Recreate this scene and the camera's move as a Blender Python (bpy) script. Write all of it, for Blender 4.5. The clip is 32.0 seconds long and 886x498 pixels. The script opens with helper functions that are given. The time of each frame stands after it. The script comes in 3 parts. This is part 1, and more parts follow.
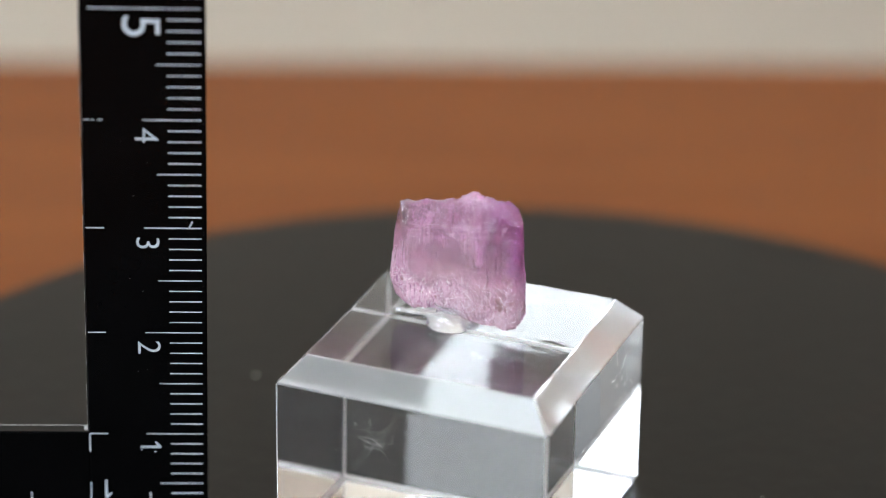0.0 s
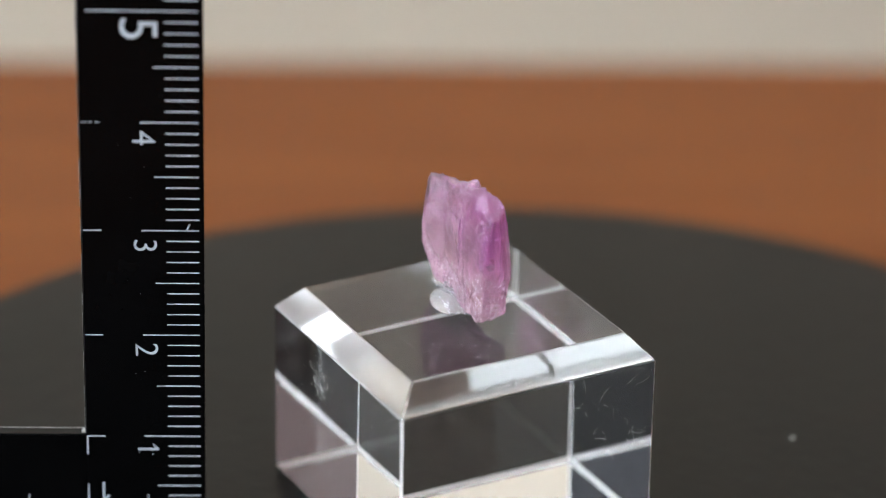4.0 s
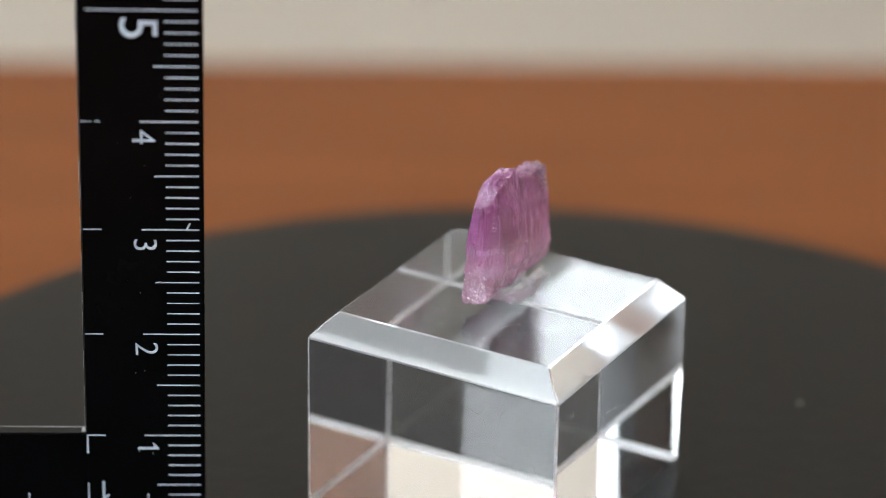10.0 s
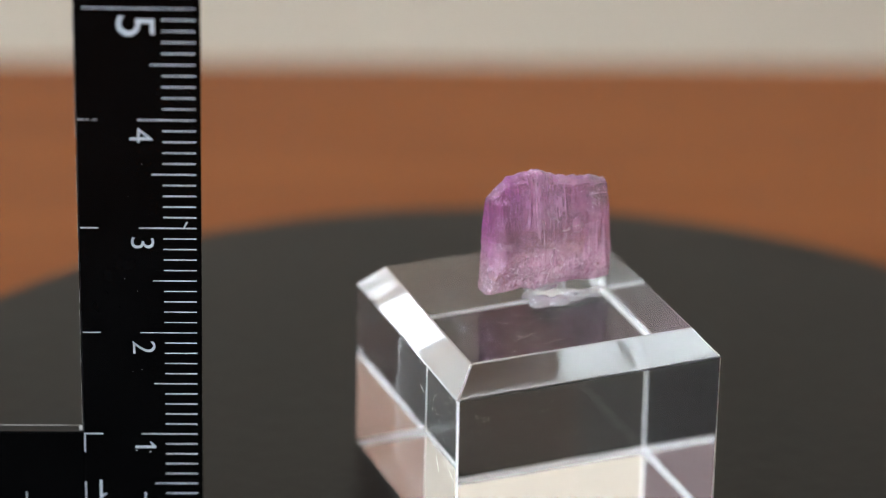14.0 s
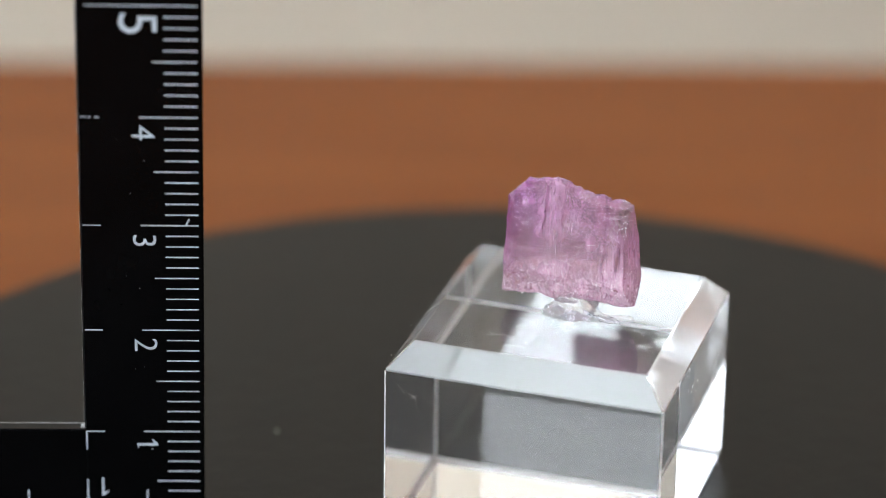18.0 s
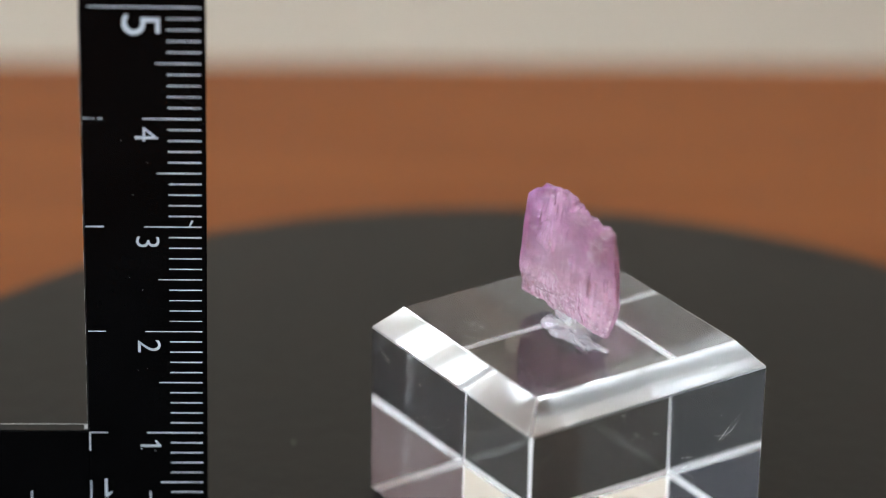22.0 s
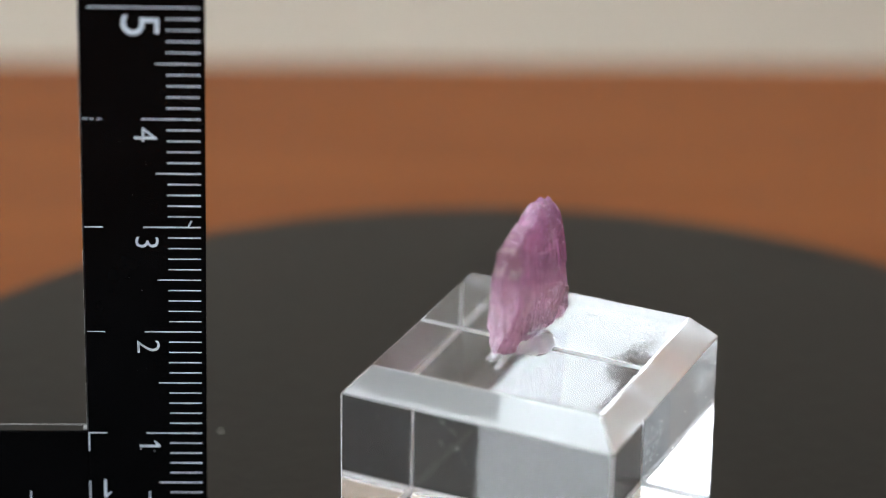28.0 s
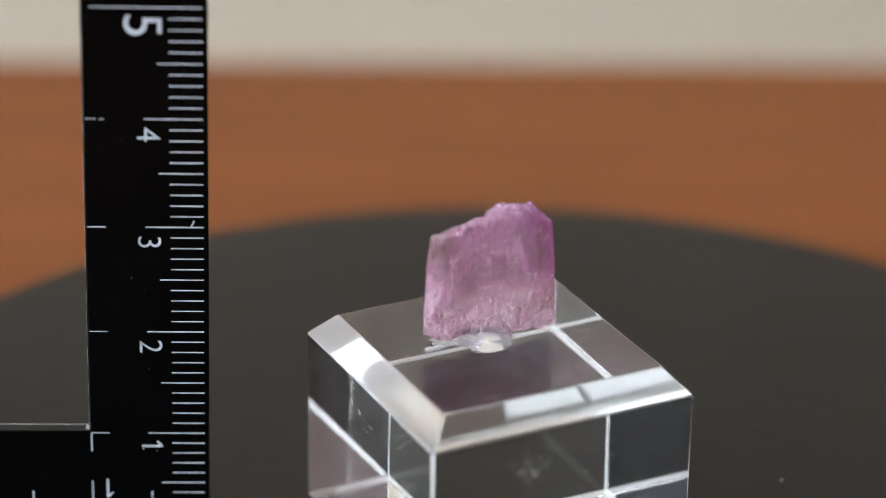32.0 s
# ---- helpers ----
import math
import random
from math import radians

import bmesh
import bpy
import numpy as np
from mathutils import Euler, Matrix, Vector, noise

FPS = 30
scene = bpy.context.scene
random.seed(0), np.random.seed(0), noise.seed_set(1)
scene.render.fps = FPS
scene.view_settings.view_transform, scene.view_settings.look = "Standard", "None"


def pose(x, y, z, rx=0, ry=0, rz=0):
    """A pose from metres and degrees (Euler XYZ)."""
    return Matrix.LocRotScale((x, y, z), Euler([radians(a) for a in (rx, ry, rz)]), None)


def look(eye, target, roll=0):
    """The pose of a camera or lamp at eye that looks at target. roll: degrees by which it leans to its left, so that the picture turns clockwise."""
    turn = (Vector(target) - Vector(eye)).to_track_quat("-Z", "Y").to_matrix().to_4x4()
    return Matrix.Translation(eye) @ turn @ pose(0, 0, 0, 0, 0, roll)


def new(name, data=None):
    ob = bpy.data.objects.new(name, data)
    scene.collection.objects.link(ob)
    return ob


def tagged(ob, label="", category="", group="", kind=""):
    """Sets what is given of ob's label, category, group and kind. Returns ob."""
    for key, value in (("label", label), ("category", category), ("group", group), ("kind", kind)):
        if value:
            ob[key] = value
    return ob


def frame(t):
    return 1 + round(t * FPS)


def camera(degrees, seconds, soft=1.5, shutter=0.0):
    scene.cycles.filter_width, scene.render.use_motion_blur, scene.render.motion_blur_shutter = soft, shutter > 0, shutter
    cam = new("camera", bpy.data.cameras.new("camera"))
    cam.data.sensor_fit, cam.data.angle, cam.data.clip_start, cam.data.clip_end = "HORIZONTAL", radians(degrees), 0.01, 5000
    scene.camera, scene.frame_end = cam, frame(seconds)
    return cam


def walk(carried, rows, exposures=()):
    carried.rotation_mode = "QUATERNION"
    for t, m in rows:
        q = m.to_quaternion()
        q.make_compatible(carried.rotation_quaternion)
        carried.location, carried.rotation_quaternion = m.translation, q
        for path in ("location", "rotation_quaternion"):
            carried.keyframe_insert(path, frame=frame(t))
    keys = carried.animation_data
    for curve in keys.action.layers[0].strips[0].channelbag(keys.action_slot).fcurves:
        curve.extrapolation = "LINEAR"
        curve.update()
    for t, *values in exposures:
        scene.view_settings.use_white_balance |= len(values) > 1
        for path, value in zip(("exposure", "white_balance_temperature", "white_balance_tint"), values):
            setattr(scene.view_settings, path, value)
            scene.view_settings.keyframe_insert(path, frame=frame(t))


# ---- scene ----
# Macro shot: axis of the turntable is the world's z axis, the top of the platter is z = 0.
CM = 0.01
cam = camera(16.47, 32.0, 0.5)
EYE = Vector((-0.018464, -0.239876, 0.135051))
YAW, PITCH, ROLL = radians(2.8962), radians(-24.5417), 0.848
AIM = EYE + Vector((math.sin(YAW) * math.cos(PITCH), math.cos(YAW) * math.cos(PITCH), math.sin(PITCH)))
walk(cam, [(0.0, look(EYE, AIM, ROLL)), (32.0, look(EYE, AIM, ROLL))], exposures=[(0.0, 0.0), (32.0, 0.0)])
cam.data.dof.use_dof = True
cam.data.dof.focus_distance = 0.2645
cam.data.dof.aperture_fstop = 13.5

# ---- light ----
world = bpy.data.worlds.new("world")
scene.world = world
world.use_nodes = True
sky = world.node_tree.nodes.new("ShaderNodeTexSky")
sky.sky_type, sky.sun_disc = "NISHITA", False
sky.sun_elevation, sky.sun_rotation = radians(35), radians(200)
world.node_tree.links.new(sky.outputs[0], world.node_tree.nodes["Background"].inputs[0])
world.node_tree.nodes["Background"].inputs[1].default_value = 0.1
WINDOW_GLOW = 7.8
scene.cycles.max_bounces = scene.cycles.transmission_bounces = scene.cycles.glossy_bounces = 32


# ---- materials ----
def material(name):
    m = bpy.data.materials.new(name)
    m.use_nodes = True
    n, l = m.node_tree.nodes, m.node_tree.links
    return m, n, l, n["Principled BSDF"]


def node(n, kind, **values):
    k = n.new("ShaderNode" + kind)
    for key, value in values.items():
        k.inputs[key.replace("_", " ")].default_value = value
    return k


def mottled(name, a, b, scale, rough=0.5, bump=0.0, stretch=(1, 1, 1), bump_scale=8.0, metal=0.0, detail=6.0):
    """A surface whose colour wanders between a and b at two scales, with fine relief."""
    m, n, l, p = material(name)
    co = node(n, "TexCoord")
    mp = node(n, "Mapping")
    mp.inputs["Scale"].default_value = stretch
    l.new(co.outputs["Object"], mp.inputs[0])
    big = node(n, "TexNoise", Scale=scale, Detail=detail)
    fine = node(n, "TexNoise", Scale=scale * bump_scale, Detail=4.0)
    l.new(mp.outputs[0], big.inputs[0])
    l.new(mp.outputs[0], fine.inputs[0])
    add = node(n, "Math")
    add.operation = "MULTIPLY_ADD"
    l.new(fine.outputs[0], add.inputs[0])
    add.inputs[1].default_value = 0.35
    l.new(big.outputs[0], add.inputs[2])
    ramp = node(n, "ValToRGB")
    ramp.color_ramp.elements[0].position, ramp.color_ramp.elements[1].position = 0.45, 0.9
    ramp.color_ramp.elements[0].color, ramp.color_ramp.elements[1].color = (*a, 1), (*b, 1)
    l.new(add.outputs[0], ramp.inputs[0])
    l.new(ramp.outputs[0], p.inputs["Base Color"])
    p.inputs["Roughness"].default_value, p.inputs["Metallic"].default_value = rough, metal
    if bump:
        bp = node(n, "Bump", Strength=bump, Distance=0.0005)
        l.new(fine.outputs[0], bp.inputs["Height"])
        l.new(bp.outputs[0], p.inputs["Normal"])
    return m


def glow(name, colour, strength):
    m, n, l, p = material(name)
    p.inputs["Base Color"].default_value = (0, 0, 0, 1)
    p.inputs["Emission Color"].default_value = (*colour, 1)
    p.inputs["Emission Strength"].default_value = strength
    return m


def clear(name, ior, rough=0.0, tint=(1, 1, 1)):
    m, n, l, p = material(name)
    p.inputs["Base Color"].default_value = (*tint, 1)
    p.inputs["Transmission Weight"].default_value = 1.0
    p.inputs["Roughness"].default_value, p.inputs["IOR"].default_value = rough, ior
    return m


WALL = mottled("cream_wall_paint", (0.56, 0.495, 0.41), (0.63, 0.56, 0.465), 3, 0.8, 0.2)
SIDE = mottled("rosy_wall_paint", (0.375, 0.225, 0.170), (0.445, 0.275, 0.21), 3, 0.8, 0.2)
FRONT = mottled("mauve_wall_paint", (0.42, 0.30, 0.275), (0.50, 0.36, 0.335), 3, 0.8, 0.2)
NAVY = mottled("slate_wall_paint", (0.014, 0.015, 0.021), (0.022, 0.024, 0.032), 3, 0.9, 0.2)
DARK_PANEL = mottled("dark_mauve_panel_paint", (0.10, 0.065, 0.066), (0.14, 0.09, 0.09), 5, 0.7, 0.2)
CEIL = mottled("ceiling_paint", (0.72, 0.70, 0.66), (0.80, 0.78, 0.74), 3, 0.85)
FLOOR = mottled("floor_covering", (0.50, 0.45, 0.38), (0.58, 0.52, 0.44), 4, 0.6, 0.2)
WOOD = mottled("red_brown_table_wood", (0.130, 0.037, 0.0075), (0.178, 0.055, 0.013), 14, 0.55, 0.15, (1, 9, 1))
WOOD.node_tree.nodes["Principled BSDF"].inputs["Specular IOR Level"].default_value = 0.15
FRAME = mottled("white_window_paint", (0.62, 0.66, 0.72), (0.72, 0.75, 0.8), 6, 0.5)
PLATTER = mottled("black_satin_plastic", (0.0010, 0.0009, 0.0008), (0.0022, 0.0020, 0.0018), 60, 0.36, 0.1)
PLATTER.node_tree.nodes["Principled BSDF"].inputs["Specular IOR Level"].default_value = 0.155
BASE = mottled("dark_plastic", (0.02, 0.02, 0.02), (0.04, 0.04, 0.04), 40, 0.4)
BLACK = mottled("black_ruler_plastic", (0.0008, 0.0008, 0.0009), (0.0018, 0.0018, 0.002), 90, 0.25, 0.0)
BLACK.node_tree.nodes["Principled BSDF"].inputs["Specular IOR Level"].default_value = 0.06
EDGE = mottled("polished_black_edge", (0.002, 0.002, 0.002), (0.006, 0.006, 0.006), 300, 0.35)
EDGE.node_tree.nodes["Principled BSDF"].inputs["Specular IOR Level"].default_value = 0.1
# pale colour for wear and for the painted shine on the ruler's edges
WORN_GLINT = mottled("worn_glinting_arris", (0.10, 0.10, 0.10), (0.45, 0.46, 0.48), 900, 0.4)
INK = mottled("white_ruler_ink", (0.26, 0.295, 0.33), (0.41, 0.455, 0.50), 700, 0.6, 0.3)
DUST = mottled("pale_dust", (0.5, 0.5, 0.48), (0.7, 0.7, 0.68), 500, 0.9)
SKYGLOW = glow("window_daylight", (0.91, 1.0, 1.07), WINDOW_GLOW)


def acrylic_material(name, dulled, rough=0.0, satin=0.0):
    m, n, l, p = material(name)
    p.inputs["Transmission Weight"].default_value = 1.0
    p.inputs["Base Color"].default_value = (1, 1, 1, 1)
    p.inputs["Roughness"].default_value, p.inputs["IOR"].default_value = rough, 1.49
    # wiped smears and fine dust that dull the polish here and there
    co = node(n, "TexCoord").outputs["Object"]
    mp = node(n, "Mapping")
    mp.inputs["Rotation"].default_value, mp.inputs["Scale"].default_value = (0.5, 0.3, 0.7), (1, 0.35, 1)
    l.new(co, mp.inputs[0])
    smear = node(n, "TexNoise", Scale=420.0, Detail=5.0, Roughness=0.6, Distortion=1.2)
    l.new(mp.outputs[0], smear.inputs[0])
    dust = node(n, "TexNoise", Scale=9000.0, Detail=1.0)
    l.new(co, dust.inputs[0])
    spots = node(n, "MapRange")
    for i, v in enumerate((0.75, 0.80, 0.0, 0.10)):
        spots.inputs[i + 1].default_value = v
    l.new(dust.outputs[0], spots.inputs[0])
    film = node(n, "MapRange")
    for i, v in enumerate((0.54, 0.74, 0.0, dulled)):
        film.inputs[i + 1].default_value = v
    l.new(smear.outputs[0], film.inputs[0])
    both = node(n, "Math")
    both.operation = "MAXIMUM"
    l.new(spots.outputs[0], both.inputs[0])
    l.new(film.outputs[0], both.inputs[1])
    haze, mix = node(n, "BsdfDiffuse"), node(n, "MixShader")
    haze.inputs[0].default_value = (0.8, 0.82, 0.85, 1)
    l.new(both.outputs[0], mix.inputs[0])
    l.new(p.outputs[0], mix.inputs[1])
    if satin:
        # part of the face kept the saw's fine matt finish
        q, both_finishes = n.new("ShaderNodeBsdfPrincipled"), node(n, "MixShader")
        q.inputs["Transmission Weight"].default_value = 1.0
        q.inputs["Base Color"].default_value = (0.93, 0.93, 0.95, 1)
        q.inputs["Roughness"].default_value, q.inputs["IOR"].default_value = 0.45, 1.49
        both_finishes.inputs[0].default_value = satin
        l.new(p.outputs[0], both_finishes.inputs[1])
        l.new(q.outputs[0], both_finishes.inputs[2])
        l.new(both_finishes.outputs[0], mix.inputs[1])
    l.new(haze.outputs[0], mix.inputs[2])
    l.new(mix.outputs[0], n["Material Output"].inputs[0])
    return m


ACRYLIC = acrylic_material("clear_acrylic", 0.020)
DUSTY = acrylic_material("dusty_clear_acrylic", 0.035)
SLOPE = acrylic_material("buffed_acrylic_slope", 0.02, 0.05, 0.26)
FROST = clear("ground_acrylic_edge", 1.49, 0.5)
FROST.node_tree.nodes["Principled BSDF"].inputs["Transmission Weight"].default_value = 0.6


def gel_material():
    m, n, l, p = material("clear_mounting_gel")
    p.inputs["Base Color"].default_value = (0.97, 0.98, 1.0, 1)
    p.inputs["Transmission Weight"].default_value = 1.0
    p.inputs["Roughness"].default_value, p.inputs["IOR"].default_value = 0.03, 1.45
    haze, mix = node(n, "BsdfDiffuse"), node(n, "MixShader")
    haze.inputs[0].default_value = (0.84, 0.86, 0.9, 1)
    mix.inputs[0].default_value = 0.09
    l.new(p.outputs[0], mix.inputs[1])
    l.new(haze.outputs[0], mix.inputs[2])
    l.new(mix.outputs[0], n["Material Output"].inputs[0])
    return m


GEL = gel_material()
GEL.node_tree.nodes["Principled BSDF"].inputs["Transmission Weight"].default_value = 0.95


# ---- mesh helpers ----
def mesh_of(name, bm, mat, smooth=False):
    bmesh.ops.recalc_face_normals(bm, faces=bm.faces)
    me = bpy.data.meshes.new(name)
    bm.to_mesh(me)
    bm.free()
    for f in me.polygons:
        f.use_smooth = smooth
    if mat:
        me.materials.append(mat)
    return me


def part(name, bm, mat, parent=None, label="", smooth=False):
    ob = new(name, mesh_of(name, bm, mat, smooth))
    ob.parent = parent
    if label:
        ob["label"] = label
    return ob


def box(x0, x1, y0, y1, z0, z1, bevel=0.0, bm=None, segments=2):
    bm = bm or bmesh.new()
    m = Matrix.Translation(((x0 + x1) / 2, (y0 + y1) / 2, (z0 + z1) / 2)) @ Matrix.Diagonal((x1 - x0, y1 - y0, z1 - z0, 1))
    v = bmesh.ops.create_cube(bm, size=1, matrix=m)["verts"]
    if bevel:
        e = list({e for w in v for e in w.link_edges})
        bmesh.ops.bevel(bm, geom=e, offset=bevel, segments=segments, affect="EDGES", profile=0.5)
    return bm


def turned(profile, steps=96, bm=None):
    """A solid of revolution about z from (radius, height) pairs."""
    bm = bm or bmesh.new()
    rings = []
    for r, z in profile:
        rings.append([bm.verts.new((r * math.cos(2 * math.pi * i / steps), r * math.sin(2 * math.pi * i / steps), z)) for i in range(steps)])
    for a, b in zip(rings, rings[1:]):
        for i in range(steps):
            bm.faces.new((a[i], a[(i + 1) % steps], b[(i + 1) % steps], b[i]))
    bm.faces.new(rings[0])
    bm.faces.new(rings[-1])
    return bm


def thread(points, r, bm, sides=5):
    """A thin bent rod through points."""
    rings = []
    for i, q in enumerate(points):
        d = (points[min(i + 1, len(points) - 1)] - points[max(i - 1, 0)]).normalized()
        u = d.orthogonal().normalized()
        w = d.cross(u)
        rr = r * (0.35 if i in (0, len(points) - 1) else 1.0)
        rings.append([bm.verts.new(q + (u * math.cos(a) + w * math.sin(a)) * rr) for a in (2 * math.pi * k / sides for k in range(sides))])
    for a, b in zip(rings, rings[1:]):
        for i in range(sides):
            bm.faces.new((a[i], a[(i + 1) % sides], b[(i + 1) % sides], b[i]))
    bm.faces.new(rings[0])
    bm.faces.new(rings[-1])


# ---- room ----
# The window wall stands askew behind the camera; u runs along it, v from it into the room.
FACING = 32.0
NEAR, Z0, Z1 = -0.92, -0.77, 2.05
U0, U1, V1 = -1.90, 1.3, 2.55
LEFT_END = 0.45
ROOM = pose(0, 0, 0, 0, 0, -FACING)
BACK = 1.25
SKEW = pose(0, 0, 0, 0, 0, -1.3)


def structure(name, bm, mat, label, m=None):
    ob = tagged(part(name, bm, mat, None), label, name.split("_")[0], kind="structure")
    if m:
        ob.matrix_world = m
    return ob


structure("floor", box(U0 - 0.1, U1 + 0.1, NEAR - 0.1, V1, Z0 - 0.1, Z0), FLOOR, "light beige floor under the table", ROOM)
structure("ceiling", box(U0 - 0.1, U1 + 0.1, NEAR - 0.1, V1, Z1, Z1 + 0.1), CEIL, "plain off-white painted ceiling", ROOM)
structure("wall_back", box(-1.66, 2.55, BACK, BACK + 0.1, Z0, Z1), WALL, "plain cream wall behind the wooden table", SKEW)
# the high opening is added, to let light onto the block's left slopes
side = box(U0 - 0.1, U0, NEAR, LEFT_END, Z0, 1.25)
box(U0 - 0.1, U0, NEAR, LEFT_END, 1.95, Z1, bm=side)
box(U0 - 0.1, U0, -0.30, LEFT_END, 1.25, 1.95, bm=side)
box(U0 - 0.1, U0, NEAR, -0.88, 1.25, 1.95, bm=side)
structure("wall_left", side, NAVY, "dark slate-blue side wall with an added high opening for light", ROOM)
structure("wall_right", box(U1, U1 + 0.1, NEAR, V1, Z0, Z1), SIDE, "plain rosy beige side wall", ROOM)
# unseen dark panels, added to darken what the acrylic block refracts
structure("door_1", box(U1 - 0.03, U1 - 0.002, -0.29, 0.20, Z0, 1.25, 0.004), DARK_PANEL, "unseen dark mauve panel added on the side wall", ROOM)
structure("door_2", box(-1.44, -1.05, BACK - 0.03, BACK - 0.002, Z0, 1.25, 0.004), DARK_PANEL, "unseen dark mauve panel added at the end of the cream wall", SKEW)
HEAD = 1.95
OPENINGS = ((-1.80, -0.88, 1.10), (-0.88, 0.80, 0.12))
front = bmesh.new()
# the two windows meet with no post between them; one has a higher sill
for a, b in ((U0, OPENINGS[0][0]), (OPENINGS[-1][1], U1)):
    box(a, b, NEAR - 0.1, NEAR, Z0, Z1, bm=front)
for a, b, SILL in OPENINGS:
    box(a, b, NEAR - 0.1, NEAR, Z0, SILL, bm=front)
    box(a, b, NEAR - 0.1, NEAR, HEAD, Z1, bm=front)
structure("wall_front", front, FRONT, "plain wall with a row of bright windows", ROOM)
for i, (a, b, SILL) in enumerate(OPENINGS):
    w = tagged(new("window_%d" % (i + 1)), "white-framed window with bright overcast daylight", "window", kind="structure")
    w.matrix_world = ROOM
    f = bmesh.new()
    for x0, x1, z0, z1 in ((a, a + 0.03, SILL, HEAD if i == 0 else OPENINGS[0][2]), (b - 0.03, b, SILL if i else HEAD - 0.06, HEAD), (a + 0.03, b - 0.03, SILL, SILL + 0.03), (a + 0.03, b - 0.03, HEAD - 0.03, HEAD)):
        box(x0, x1, NEAR - 0.07, NEAR - 0.02, z0, z1, bm=f)
    part("window_frame", f, FRAME, w)
# an unseen dense cloth, added to dim the lower part of the last window
def curtain_material():
    m, n, l, p = material("dense_dimming_cloth")
    thin, face, mix = node(n, "BsdfTranslucent"), node(n, "BsdfDiffuse"), node(n, "MixShader")
    weave = node(n, "TexNoise", Scale=900.0)
    ramp = node(n, "ValToRGB")
    ramp.color_ramp.elements[0].color, ramp.color_ramp.elements[1].color = (0.40, 0.39, 0.38, 1), (0.50, 0.49, 0.48, 1)
    l.new(weave.outputs[0], ramp.inputs[0])
    l.new(ramp.outputs[0], face.inputs[0])
    thin.inputs[0].default_value = (0.125, 0.127, 0.131, 1)
    mix.inputs[0].default_value = 0.5
    l.new(thin.outputs[0], mix.inputs[1])
    l.new(face.outputs[0], mix.inputs[2])
    l.new(mix.outputs[0], n["Material Output"].inputs[0])
    return m


cloth = bmesh.new()
rows = [[cloth.verts.new((0.225 + 0.645 * i / 60, NEAR + 0.03 + 0.012 * math.sin(i * 0.9), z)) for i in range(61)] for z in (0.02, 1.0)]
for i in range(60):
    cloth.faces.new((rows[0][i], rows[0][i + 1], rows[1][i + 1], rows[1][i]))
structure("curtain", cloth, curtain_material(), "unseen grey cloth added to dim the lower part of a window", ROOM)
# added glow behind the side opening, whitens the block's left slopes
structure("backdrop_side", box(U0 - 0.32, U0 - 0.3, NEAR - 0.3, 0.3, 0.8, 2.3), SKYGLOW, "unseen glowing sheet added outside the high side opening", ROOM)
structure("backdrop", box(U0, U1, NEAR - 0.32, NEAR - 0.3, -0.38, HEAD + 0.6), SKYGLOW, "bright overcast sky outside the windows", ROOM)

# ---- table ----
TOP, TABLE_BACK = -0.020, 0.1652
table = tagged(new("table"), "reddish-brown wooden table carrying the turntable", "table")
table.matrix_world = pose(0, 0, TOP, 0, 0, -1.3)
part("tabletop", box(-0.75, 0.75, -0.52, TABLE_BACK, -0.03, 0, 0.003), WOOD, table)
for x in (-0.68, 0.68):
    for y in (-0.46, 0.10):
        part("leg", box(x - 0.03, x + 0.03, y - 0.03, y + 0.03, Z0 - TOP, -0.03, 0.003), WOOD, table)

# ---- turntable ----
turntable = tagged(new("turntable"), "black round motorised display turntable on the table", "turntable")
turntable.location = (0, 0, TOP)
part("base", turned([(0.058, 0), (0.0595, 0.0015), (0.0595, 0.0095), (0.058, 0.0115), (0.02, 0.0125), (0.02, 0.0135)], 128), BASE, turntable, smooth=False)
R = 0.0672
platter = part("platter", turned([(0.02, 0.0135), (R - 0.0015, 0.0135), (R, 0.0145), (R, 0.0192), (R - 0.0003, 0.0197), (R - 0.0008, 0.02)], 256), PLATTER, turntable, "matt black round platter")

# ---- cube ----
HALF, CH, HO, HI = 1.2337 * CM, 0.1995 * CM, 1.6545 * CM, 1.8772 * CM


def chamfered_block():
    """A block with a square base, upright sides and a wide slope round its top; every edge is slightly taken off."""
    corners = []
    for half, z in ((HALF, 0.00005), (HALF, HO), (HALF - CH, HI)):
        corners += [Vector((sx * half * 1.008, sy * half, z)) for sx, sy in ((-1, -1), (1, -1), (1, 1), (-1, 1))]
    sides = [(3, 2, 1, 0), (8, 9, 10, 11)]
    for low in (0, 4):
        sides += [(low + i, low + (i + 1) % 4, low + 4 + (i + 1) % 4, low + 4 + i) for i in range(4)]

    def taken_off(i, j):
        if max(i, j) < 4:
            return 0.0004
        return 0.00017 if min(i, j) < 4 else 0.0001

    bm = bmesh.new()
    for ring in sides:
        p = [corners[i] for i in ring]
        normal = (p[1] - p[0]).cross(p[2] - p[0]).normalized()
        for k in range(4):
            before, here, after = ring[k - 1], ring[k], ring[(k + 1) % 4]
            u, w = (corners[after] - corners[here]).normalized(), (corners[before] - corners[here]).normalized()
            sine = u.cross(w).length
            # u is the edge to the next corner, w the edge to the one before
            bm.verts.new(corners[here] + w * taken_off(here, after) / sine + u * taken_off(here, before) / sine)
    bmesh.ops.convex_hull(bm, input=bm.verts)
    bmesh.ops.dissolve_limit(bm, angle_limit=0.002, verts=bm.verts, edges=bm.edges)
    return bm


cube = tagged(new("display_cube"), "clear polished acrylic display cube standing on the black platter", "display cube")
block = part("block", chamfered_block(), ACRYLIC, cube)
block.data.materials.append(FROST)
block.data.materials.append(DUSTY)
block.data.materials.append(SLOPE)
